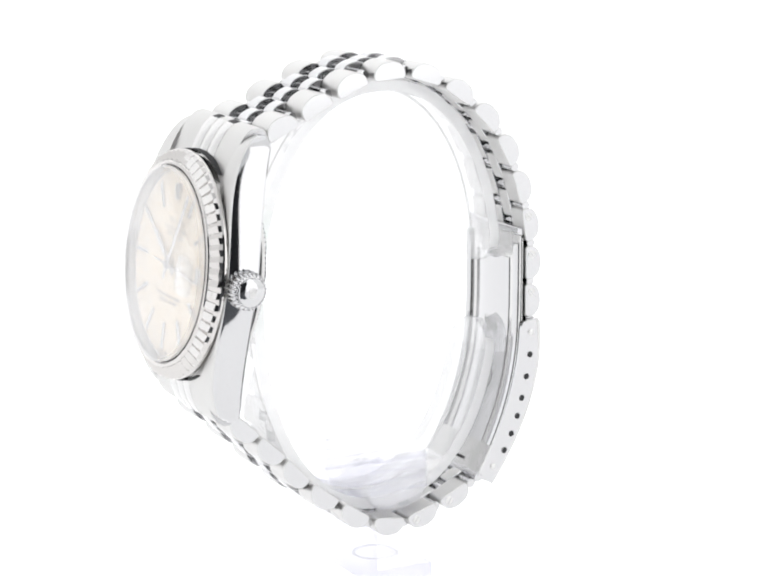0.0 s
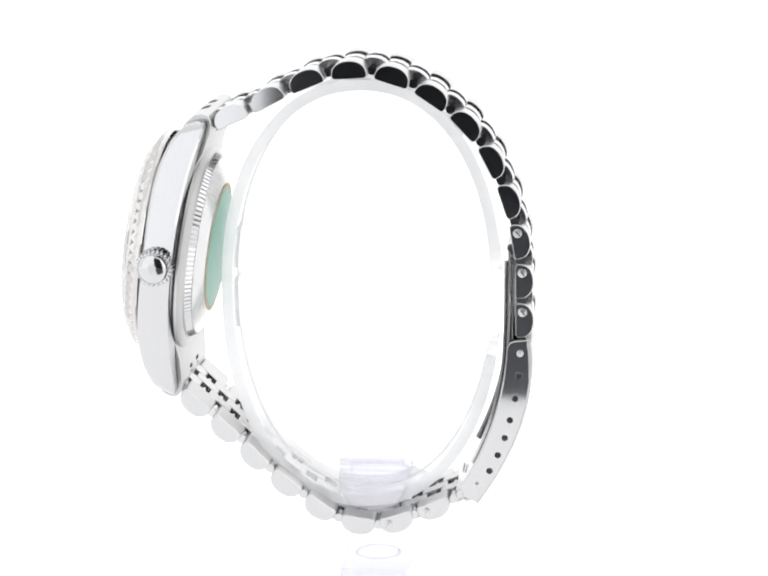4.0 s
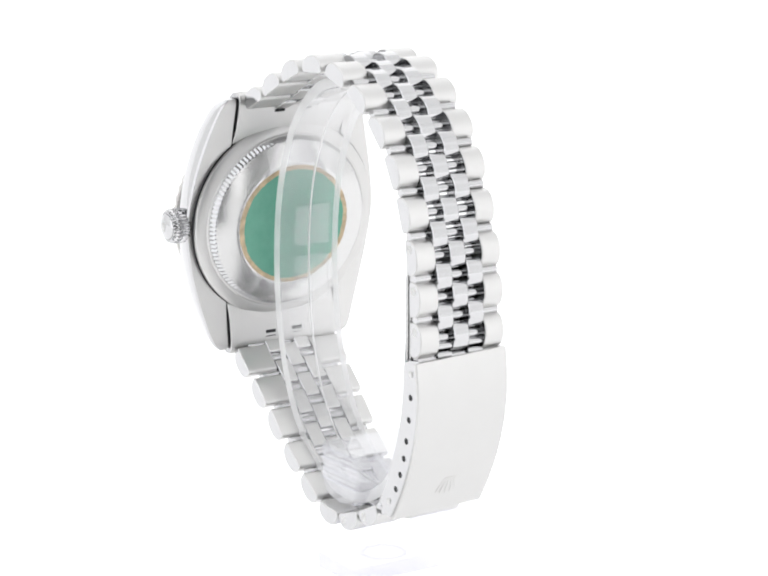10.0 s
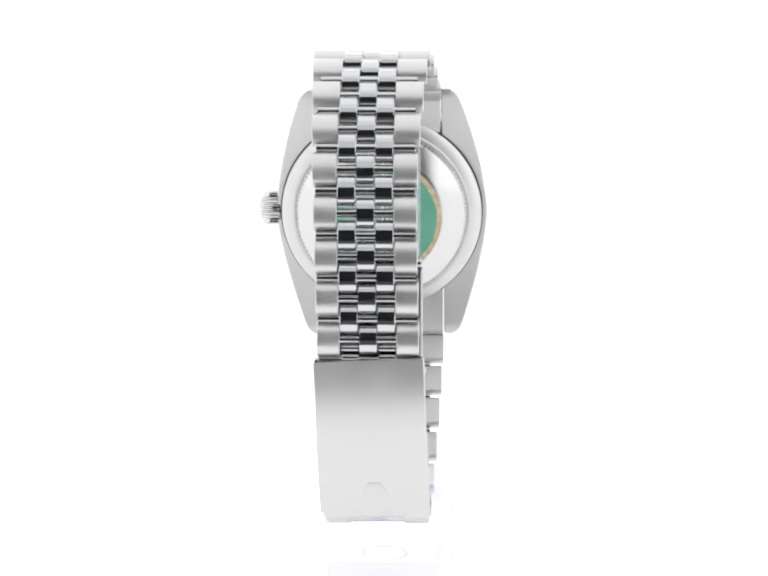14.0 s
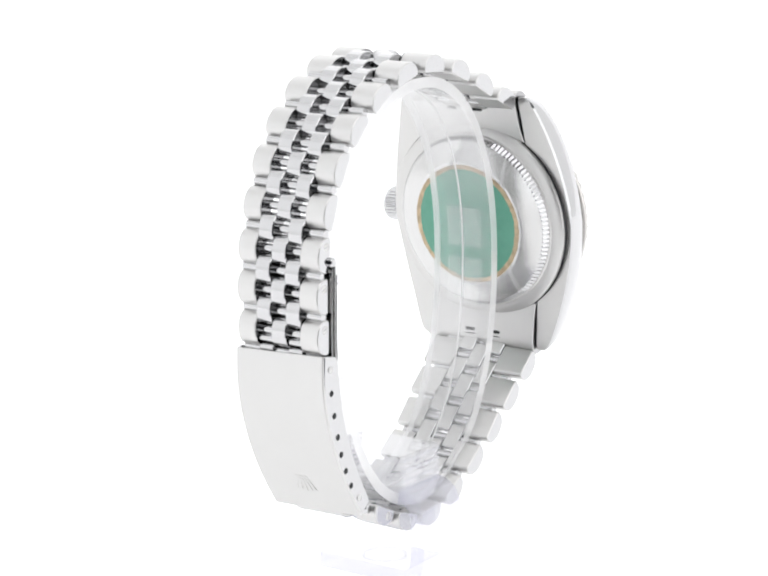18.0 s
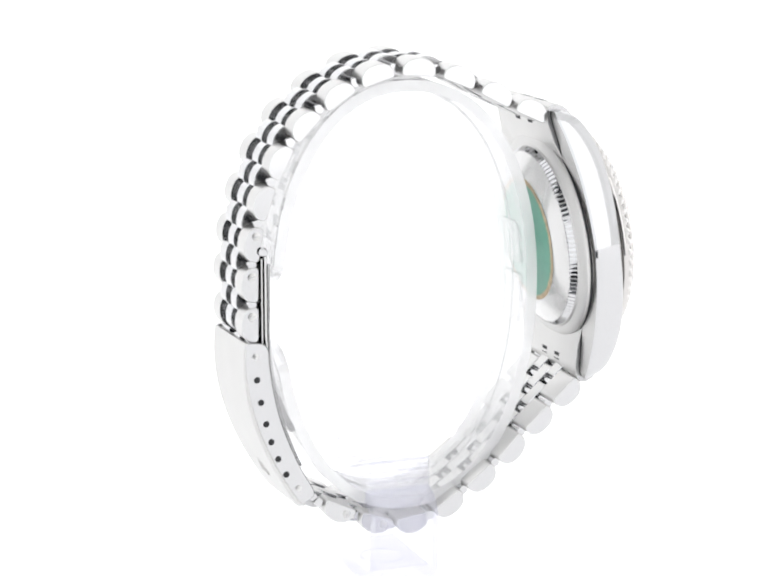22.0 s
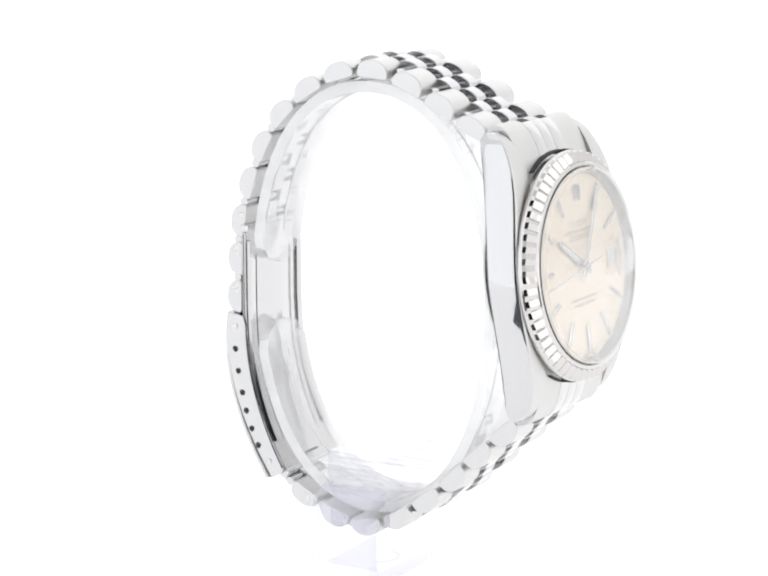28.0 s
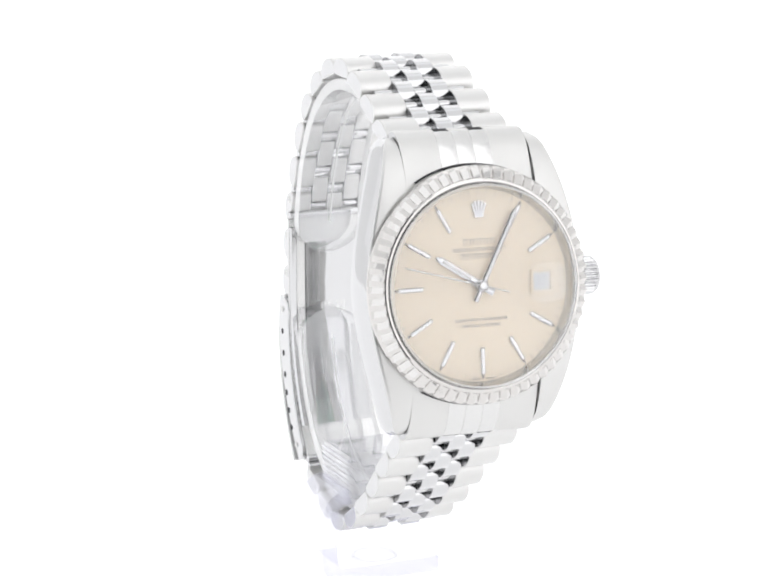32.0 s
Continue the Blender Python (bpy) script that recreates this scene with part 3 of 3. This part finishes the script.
def build_bracelet(joints, drift, halves, screws):
    n = len(joints) - 1
    col = 2.87
    # ends in darkened steel, painting in the shade between links
    mid_mesh = mesh_of("centre_link", prism(d_profile(4.85, 2.75, 0.8), -col / 2 + 0.04, col / 2 - 0.04, 0.12), polished, 30, shaded_steel)
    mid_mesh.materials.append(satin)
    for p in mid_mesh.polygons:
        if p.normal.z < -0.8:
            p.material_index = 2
    stub_mesh = mesh_of("end_piece", prism(d_profile(1.35, 1.9, 0.7, 12), -col / 2 + 0.1, col / 2 - 0.1, 0.1), polished, 30)
    pin_bm = bmesh.new()
    lathe(pin_bm, [(0.72, -7.6), (0.72, 7.6)], 16, "y")
    pin_mesh = mesh_of("link_pin", pin_bm, polished)
    screw_bm = bmesh.new()
    lathe(screw_bm, [(0.72, -0.1), (0.72, 0.02), (0.66, 0.05)], 20, "z")
    screw_mesh = mesh_of("screw", screw_bm, satin)
    # slot drawn as a raised bar of the darkened, shaded steel
    slot_bm = bmesh.new()
    box(slot_bm, -0.6, 0.6, -0.075, 0.075, 0.02, 0.056)
    slot_mesh = mesh_of("screw_slot", slot_bm, shaded_steel, 0)
    for i in range(n):
        (x0, z0), (x1, z1) = joints[i], joints[i + 1]
        t = (x1 - x0, z1 - z0)
        c = ((x0 + x1) / 2, (z0 + z1) / 2)
        out = Vector((c[0] - 1.5, c[1] + 84.0))
        nn = (-t[1], t[0])
        if nn[0] * out.x + nn[1] * out.y < 0:
            nn = (t[1], -t[0])
        u = (i + 0.5) / n
        half = along(u, halves)
        off = along(u, drift)
        wide = half - 1.5 * col
        m = frame_at(*c, t, nn, off)
        part("centre_link", mid_mesh, None, watch, "", m)
        part("link_pin", pin_mesh, None, watch, "", m @ Matrix.Translation(Vector((0, 0, 1.05)) * MM))
        for s in (1, -1):
            side = 1 if (m.to_3x3() @ Vector((0, 1, 0))).y * s > 0 else -1
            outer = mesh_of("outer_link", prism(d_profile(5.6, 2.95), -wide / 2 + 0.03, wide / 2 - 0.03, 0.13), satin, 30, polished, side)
            # inner end darkened in colour for the shade between links
            outer.materials.append(shaded_steel)
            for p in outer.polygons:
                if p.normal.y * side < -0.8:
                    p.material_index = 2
            ob = part("outer_link", outer, None, watch, "", frame_at(*c, t, nn, off + s * (half - wide / 2)))
            if i in screws:
                turn = -90 * side
                sm = Matrix.Translation(Vector((-1.35, side * (wide / 2 - 0.03), 1.15)) * MM) @ pose(0, 0, 0, turn, 0, 0)
                sc = part("screw", screw_mesh, None, ob, "slotted link screw", sm)
                part("screw_slot", slot_mesh, None, sc, "", pose(0, 0, 0, 0, 0, 35 if s > 0 else -70))
    for i in range(n + 1):
        x, z = joints[i]
        a, b = joints[max(0, i - 1)], joints[min(n, i + 1)]
        t = (b[0] - a[0], b[1] - a[1])
        out = Vector((x - 1.5, z + 84.0))
        nn = (-t[1], t[0])
        if nn[0] * out.x + nn[1] * out.y < 0:
            nn = (t[1], -t[0])
        off = along(i / n, drift)
        last = i == n and len(screws) > 2
        for s in (1, -1):
            if last:                           # short end pieces that slip into the clasp
                for d in (-2.0, -0.55):
                    part("end_piece", stub_mesh, None, watch, "", frame_at(x, z, t, nn, off + s * col) @ Matrix.Translation(Vector((d, 0, 0.3)) * MM))
                continue
            part("centre_link", mid_mesh, None, watch, "", frame_at(x, z, t, nn, off + s * col))
        m = frame_at(x, z, t, nn, off) @ Matrix.Translation(Vector((0, 0, 1.05)) * MM)
        part("link_pin", pin_mesh, None, watch, "", m)


# ---- clasp ----
CLASP_Y = 0.9
OUT = ((-25.1, -91.0), (-24.0, -104.3), (-16.9, -118.4))
INN = ((-21.3, -91.2), (-19.3, -104.3), (-13.4, -116.8))


def sheet(pts, thick, y0, y1, chamfer=0.12):
    """A bent strip of even thickness; thickness grows towards the dial side."""
    top, low = [], []
    for i, (x, z) in enumerate(pts):
        a, b = pts[max(0, i - 1)], pts[min(len(pts) - 1, i + 1)]
        t = Vector((b[0] - a[0], b[1] - a[1])).normalized()
        top.append((x, z + GROUND))
        low.append((x - t.y * thick, z + t.x * thick + GROUND))
    bm = bmesh.new()
    k = min(chamfer / thick, 0.45)
    loops = []
    for y, f in ((y0, k), (y0 + chamfer, 0), (y1 - chamfer, 0), (y1, k)):
        rim = [(a[0] + f * (b[0] - a[0]), a[1] + f * (b[1] - a[1])) for a, b in zip(top, low)]
        back = [(b[0] + f * (a[0] - b[0]), b[1] + f * (a[1] - b[1])) for a, b in zip(top, low)]
        loops.append([(p[0], y, p[1]) for p in rim + back[::-1]])
    rings(bm, loops, cap=False)
    n = len(pts)
    bm.verts.ensure_lookup_table()
    for base in (0, 6 * n):
        for i in range(n - 1):
            q = (base + i, base + i + 1, base + 2 * n - 2 - i, base + 2 * n - 1 - i)
            bm.faces.new([bm.verts[j] for j in q])
    return bm


def build_clasp():
    outer, inner = arc_points(*OUT, 24), arc_points(*INN, 24)
    cover = part("clasp_cover", sheet(outer, 0.7, -8.5 + CLASP_Y, 8.5 + CLASP_Y), clasp_steel, watch, "brushed steel clasp cover", smooth=40)
    pivot = Matrix.Translation(Vector((0, CLASP_Y, -97 + GROUND)) * MM)
    cover.matrix_basis = pivot @ pose(0, 0, 0, -2.4, 0, 0) @ pivot.inverted()      # the clasp hangs a little askew
    for s in (1, -1):
        prof = [(x + 0.3, z + 0.12 + GROUND) for x, z in outer[::2]] + [(x, z + GROUND) for x, z in inner[::-2]]
        prof = rounded(prof, {13: 1.6, 25: 1.5, 12: 0.7})
        y0, y1 = sorted((s * 8.5 + CLASP_Y, s * 7.7 + CLASP_Y))
        bm = prism(prof, y0, y1, 0.14)
        wall = part("clasp_side", bm, polished, cover, "polished clasp side wall with adjustment holes", pivot @ pose(0, 0, 0, 1.2, 0, 0) @ pivot.inverted(), 40)
        ring_bm = bmesh.new()
        lathe(ring_bm, [(0.52, 0.0), (0.52, 0.03), (0.6, 0.03), (0.63, 0.0)], 20, "y", closed=True)
        ring_mesh = mesh_of("hole_rim", ring_bm, polished)
        # each hole is a black plug that paints in its shade
        hole_bm = bmesh.new()
        lathe(hole_bm, [(0.53, -0.3), (0.53, 0.025)], 20, "y")
        hole_mesh = mesh_of("hole_plug", hole_bm, black)
        rivet_bm = bmesh.new()
        lathe(rivet_bm, [(0.55, -0.2), (0.55, 0.1), (0.35, 0.2), (0.1, 0.22)], 20, "y")
        rivet_mesh = mesh_of("rivet", rivet_bm, satin)
        centres = [(-23.3, -96.9), (-22.7, -100.6), (-21.9, -104.2), (-21.1, -107.2), (-20.0, -110.1), (-18.7, -112.8)]
        for x, z in centres:
            m = Matrix.Translation(Vector((x, s * 8.5 + CLASP_Y, z + GROUND)) * MM) @ pose(0, 0, 0, 0 if s > 0 else 180, 0, 0)
            part("hole_rim", ring_mesh, None, wall, "", m)
            part("hole_plug", hole_mesh, None, wall, "", m)
        for x, z in ((-23.4, -93.1), (-16.6, -115.3)):
            m = Matrix.Translation(Vector((x, s * 8.5 + CLASP_Y, z + GROUND)) * MM) @ pose(0, 0, 0, 0 if s > 0 else 180, 0, 0)
            part("rivet", rivet_mesh, None, wall, "", m)
    # emblem pressed into the cover: plain fan outline of thin bars
    bm = bmesh.new()
    for k in range(-2, 3):
        for v in box(bm, -0.13, 0.13, 0, 2.6 - 0.1 * k * k, -0.05, 0.05):
            v.co.x += 0.5 * k + v.co.y * 0.2 * k
    box(bm, -1.2, 1.2, -0.6, -0.35, -0.05, 0.05)
    k = min(range(1, 24), key=lambda i: abs(outer[i][1] + 112.2))
    T = Vector((outer[k + 1][0] - outer[k - 1][0], 0, outer[k + 1][1] - outer[k - 1][1])).normalized()
    m = Matrix((Vector((0, 1, 0)), T, Vector((0, 1, 0)).cross(T))).transposed().to_4x4()
    m.translation = Vector((outer[k][0], CLASP_Y, outer[k][1] + GROUND)) * MM
    part("pressed_emblem", bm, satin, cover, "faint fan-shaped mark", m, 20)
    tab = [(-16.9, -118.4), (-15.9, -119.2), (-14.6, -119.6)]
    part("opening_tab", sheet(tab, 0.6, -4.6 + CLASP_Y, 4.6 + CLASP_Y), satin, cover, "small opening lip", smooth=40)
    # folding blade inside
    up = [(-21.7, -77.0 - 1.4 * i) for i in range(10)] + arc_points((-21.62, -91.2), (-19.6, -104.3), (-13.8, -116.8), 20)
    blade = part("folding_blade", sheet(up, 0.38, -8.1 + CLASP_Y, 8.1 + CLASP_Y), soft_steel, watch, "folded steel clasp blade", smooth=40)
    leaf = [(-22.2, -77.4 - 1.4 * i) for i in range(11)]
    part("blade_leaf", sheet(leaf, 0.3, -7.9 + CLASP_Y, 7.9 + CLASP_Y), soft_steel, blade, "second leaf of the folded blade", smooth=40)
    for y in (-8.0, 6.7):
        rail = [(x + 0.38, z) for x, z in up[1:27]]
        part("blade_rail", sheet(rail, 0.6, y + CLASP_Y, y + 1.3 + CLASP_Y, 0.28), polished, blade, "raised rail", smooth=40)
    plate = [(x + 0.38, z) for x, z in up[3:27]]
    part("blade_plate", sheet(plate, 0.14, -5.1 + CLASP_Y, 5.1 + CLASP_Y), polished, blade, "polished inner plate", smooth=40)
    for x, z, tilt in ((-21.08, -92.4, 5.0), (-19.5, -102.2, 10.0)):
        bm = bmesh.new()
        for r in (0.8, 1.4, 2.0):
            lathe(bm, [(r, 0.0), (r + 0.04, 0.05), (r + 0.16, 0.05), (r + 0.2, 0.0)], 32, "x", closed=True)
        m = Matrix.Translation(Vector((x, CLASP_Y, z + GROUND)) * MM) @ pose(0, 0, 0, 0, -tilt, 0)
        part("pressed_rings", bm, soft_steel, blade, "plain pressed rings", m)
    # hinge slot drawn as a black piece for its shade
    bm = bmesh.new()
    box(bm, -0.05, 0.05, -2.2, 2.2, -0.22, 0.22)
    m = Matrix.Translation(Vector((-14.15, CLASP_Y, -115.0 + GROUND)) * MM) @ pose(0, 0, 0, 0, -27, 0)
    part("hinge_slot_patch", bm, black, blade, "black patch for the shaded slot at the hinge", m, 0)
    for x, z, half in ((-21.8, -76.4, 8.0), (-13.9, -117.0, 8.2)):
        bm = bmesh.new()
        lathe(bm, [(0.55, -half), (0.75, -half + 0.25), (0.75, half - 0.25), (0.55, half)], 20, "y")
        m = Matrix.Translation(Vector((x, CLASP_Y, z + GROUND)) * MM)
        part("hinge_pin", bm, polished, blade, "", m)


build_case()
build_bezel()
build_dial()
build_crown()
build_back()
build_end_links()
build_bracelet(UPPER, UPPER_DRIFT, UPPER_HALF, (9, 10, 11))
build_bracelet(LOWER, LOWER_DRIFT, LOWER_HALF, (6, 7))
build_clasp()

# ---- clear acrylic display stand ----
stand = tagged(new("display_stand"), "clear acrylic C-ring watch stand on a bent foot", "watch stand")


RING_Y = -0.9


def ring_point(a, k=0.0):
    """The ring's outer outline at angle a (degrees, 0 towards the dial, 90 up); k mm inwards."""
    ca, sa = math.cos(radians(a)), math.sin(radians(a))
    e = 0.92
    rx, rz = (22.9 if ca > 0 else 22.4) - k, (34.2 if sa > 0 else 36.2) - k
    return (2.2 + rx * math.copysign(abs(ca) ** e, ca), -84.6 + rz * math.copysign(abs(sa) ** e, sa))


def build_stand():
    bm = bmesh.new()
    loops = []
    a0, a1, n = -169.0, 177.0, 240
    for i in range(n + 1):
        a = a0 + (a1 - a0) * i / n
        d = min(i, n - i) / n * (a1 - a0)
        half = 5.8 if d > 8 else 5.8 * math.sqrt(max(0.02, 1 - ((8 - d) / 8) ** 2))
        (xo, zo), (xi, zi) = ring_point(a), ring_point(a, 1.8)
        loops.append([(xo, RING_Y - half, zo + GROUND), (xo, RING_Y + half, zo + GROUND), (xi, RING_Y + half, zi + GROUND), (xi, RING_Y - half, zi + GROUND)])
    rings(bm, loops)
    part("c_ring", bm, acrylic, stand, "springy clear C-shaped ring", smooth=30, ends=acrylic_edge).visible_shadow = False
    bm = bmesh.new()
    loops = []
    for i in range(6, n - 5, 2):
        a = a0 + (a1 - a0) * i / n
        (xo, zo), (xi, zi) = ring_point(a, 1.75), ring_point(a, 1.95)
        loops.append([(xo, RING_Y - 0.14, zo + GROUND), (xo, RING_Y + 0.14, zo + GROUND), (xi, RING_Y + 0.09, zi + GROUND), (xi, RING_Y - 0.09, zi + GROUND)])
    rings(bm, loops)
    part("ring_seam", bm, acrylic_edge, stand, "fine moulding seam along the ring", smooth=30).visible_shadow = False
    # two shallow moulded pads, one over the other, on the ring's side towards the watch head
    for z0, z1 in ((-82.4, -74.6), (-91.8, -83.4)):
        bm = bmesh.new()
        loops = []
        for i in range(n + 1):
            a = a0 + (a1 - a0) * i / n
            z = ring_point(a, 1.8)[1]
            if math.cos(radians(a)) > 0 and z0 <= z <= z1:
                (xo, zo), (xi, zi) = ring_point(a, 1.78), ring_point(a, 2.15)
                loops.append([(xo, RING_Y - 3.9, zo + GROUND), (xo, RING_Y + 2.9, zo + GROUND), (xi, RING_Y + 2.5, zi + GROUND), (xi, RING_Y - 3.5, zi + GROUND)])
        rings(bm, loops)
        part("label_pad", bm, acrylic_pad, stand, "shallow clear pad moulded on the ring", smooth=20).visible_shadow = False
    bm = bmesh.new()
    prof = [(-4.8, -111.4), (-5.0, -117.6), (-3.5, -119.8), (0.4, -120.8), (4.3, -120.1), (5.8, -118.2), (5.8, -111.4)]
    prof = [(x, z + GROUND) for x, z in prof]
    bm = prism(prof, -8.0, 7.4, 0.3)
    part("saddle", bm, acrylic_block, stand, "clear block inside the ring", smooth=30, ends=acrylic_block).visible_shadow = False
    for side, y in ((-1, -8.0), (1, 7.4)):
        for k in range(7):
            bm = bmesh.new()
            z = GROUND - 112.4 - 0.85 * k
            box(bm, -4.8, 5.8, *sorted((y, y + side * 0.22)), z, z + 0.5)
            bevel(bm, 0.08, 1)
            part("saddle_ridge", bm, (acrylic_line, acrylic_block)[k % 2], stand, "", smooth=30).visible_shadow = False
    bm = bmesh.new()
    lathe(bm, [(3.9, 2.38), (3.75, 2.6), (3.45, 2.6), (3.3, 2.38)], 40, "z", closed=True)
    part("foot_ring", bm, acrylic_pad, stand, "round moulded ring on the foot", Matrix.Translation(Vector((0.2, -1.0, 0)) * MM)).visible_shadow = False
    bm = bmesh.new()
    path = [(-7.6, 15.0), (-9.2, 14.7), (-10.4, 13.9), (-11.1, 12.6), (-11.3, 11.0), (-11.3, 4.6), (-11.1, 3.2), (-10.4, 2.1), (-9.2, 1.5), (-7.8, 1.35), (8.4, 1.35)]
    loops = []
    for i, (y, z) in enumerate(path):
        a, b = path[max(0, i - 1)], path[min(len(path) - 1, i + 1)]
        t = Vector((b[0] - a[0], b[1] - a[1])).normalized()
        nn = Vector((-t.y, t.x)) * 1.3
        loops.append([(-5.2, y + nn.x, z + nn.y), (5.6, y + nn.x, z + nn.y), (5.6, y - nn.x, z - nn.y), (-5.2, y - nn.x, z - nn.y)])
    rings(bm, loops)
    foot = part("bent_foot", bm, acrylic_foot, stand, "bent clear arm and foot plate", smooth=30)
    foot.visible_shadow = False
    foot.data.materials.append(acrylic_cut)
    for p in foot.data.polygons:
        if abs(p.normal.x) > 0.6 or p.center.y > 8.2 * MM:
            p.material_index = 1


build_stand()


def motions():
    """Watch and stand turn together, evenly, seen clockwise from above."""
    rows = [(float(t), pose(0, 0, 0, 0, 0, 209.06 - 8.58762 * t)) for t in range(0, 33)]
    walk(watch, rows)
    walk(stand, rows)
    # the movement is running: six degrees a second
    walk(SECOND, [(float(t), on_dial(0, 0, 8.95, 285.2 - 6.0 * (32 - t))) for t in range(0, 33, 4)])
    walk(MINUTE, [(float(t), on_dial(0, 0, 8.6, 27.3 - 0.1 * (32 - t))) for t in (0, 16, 32)])


motions()
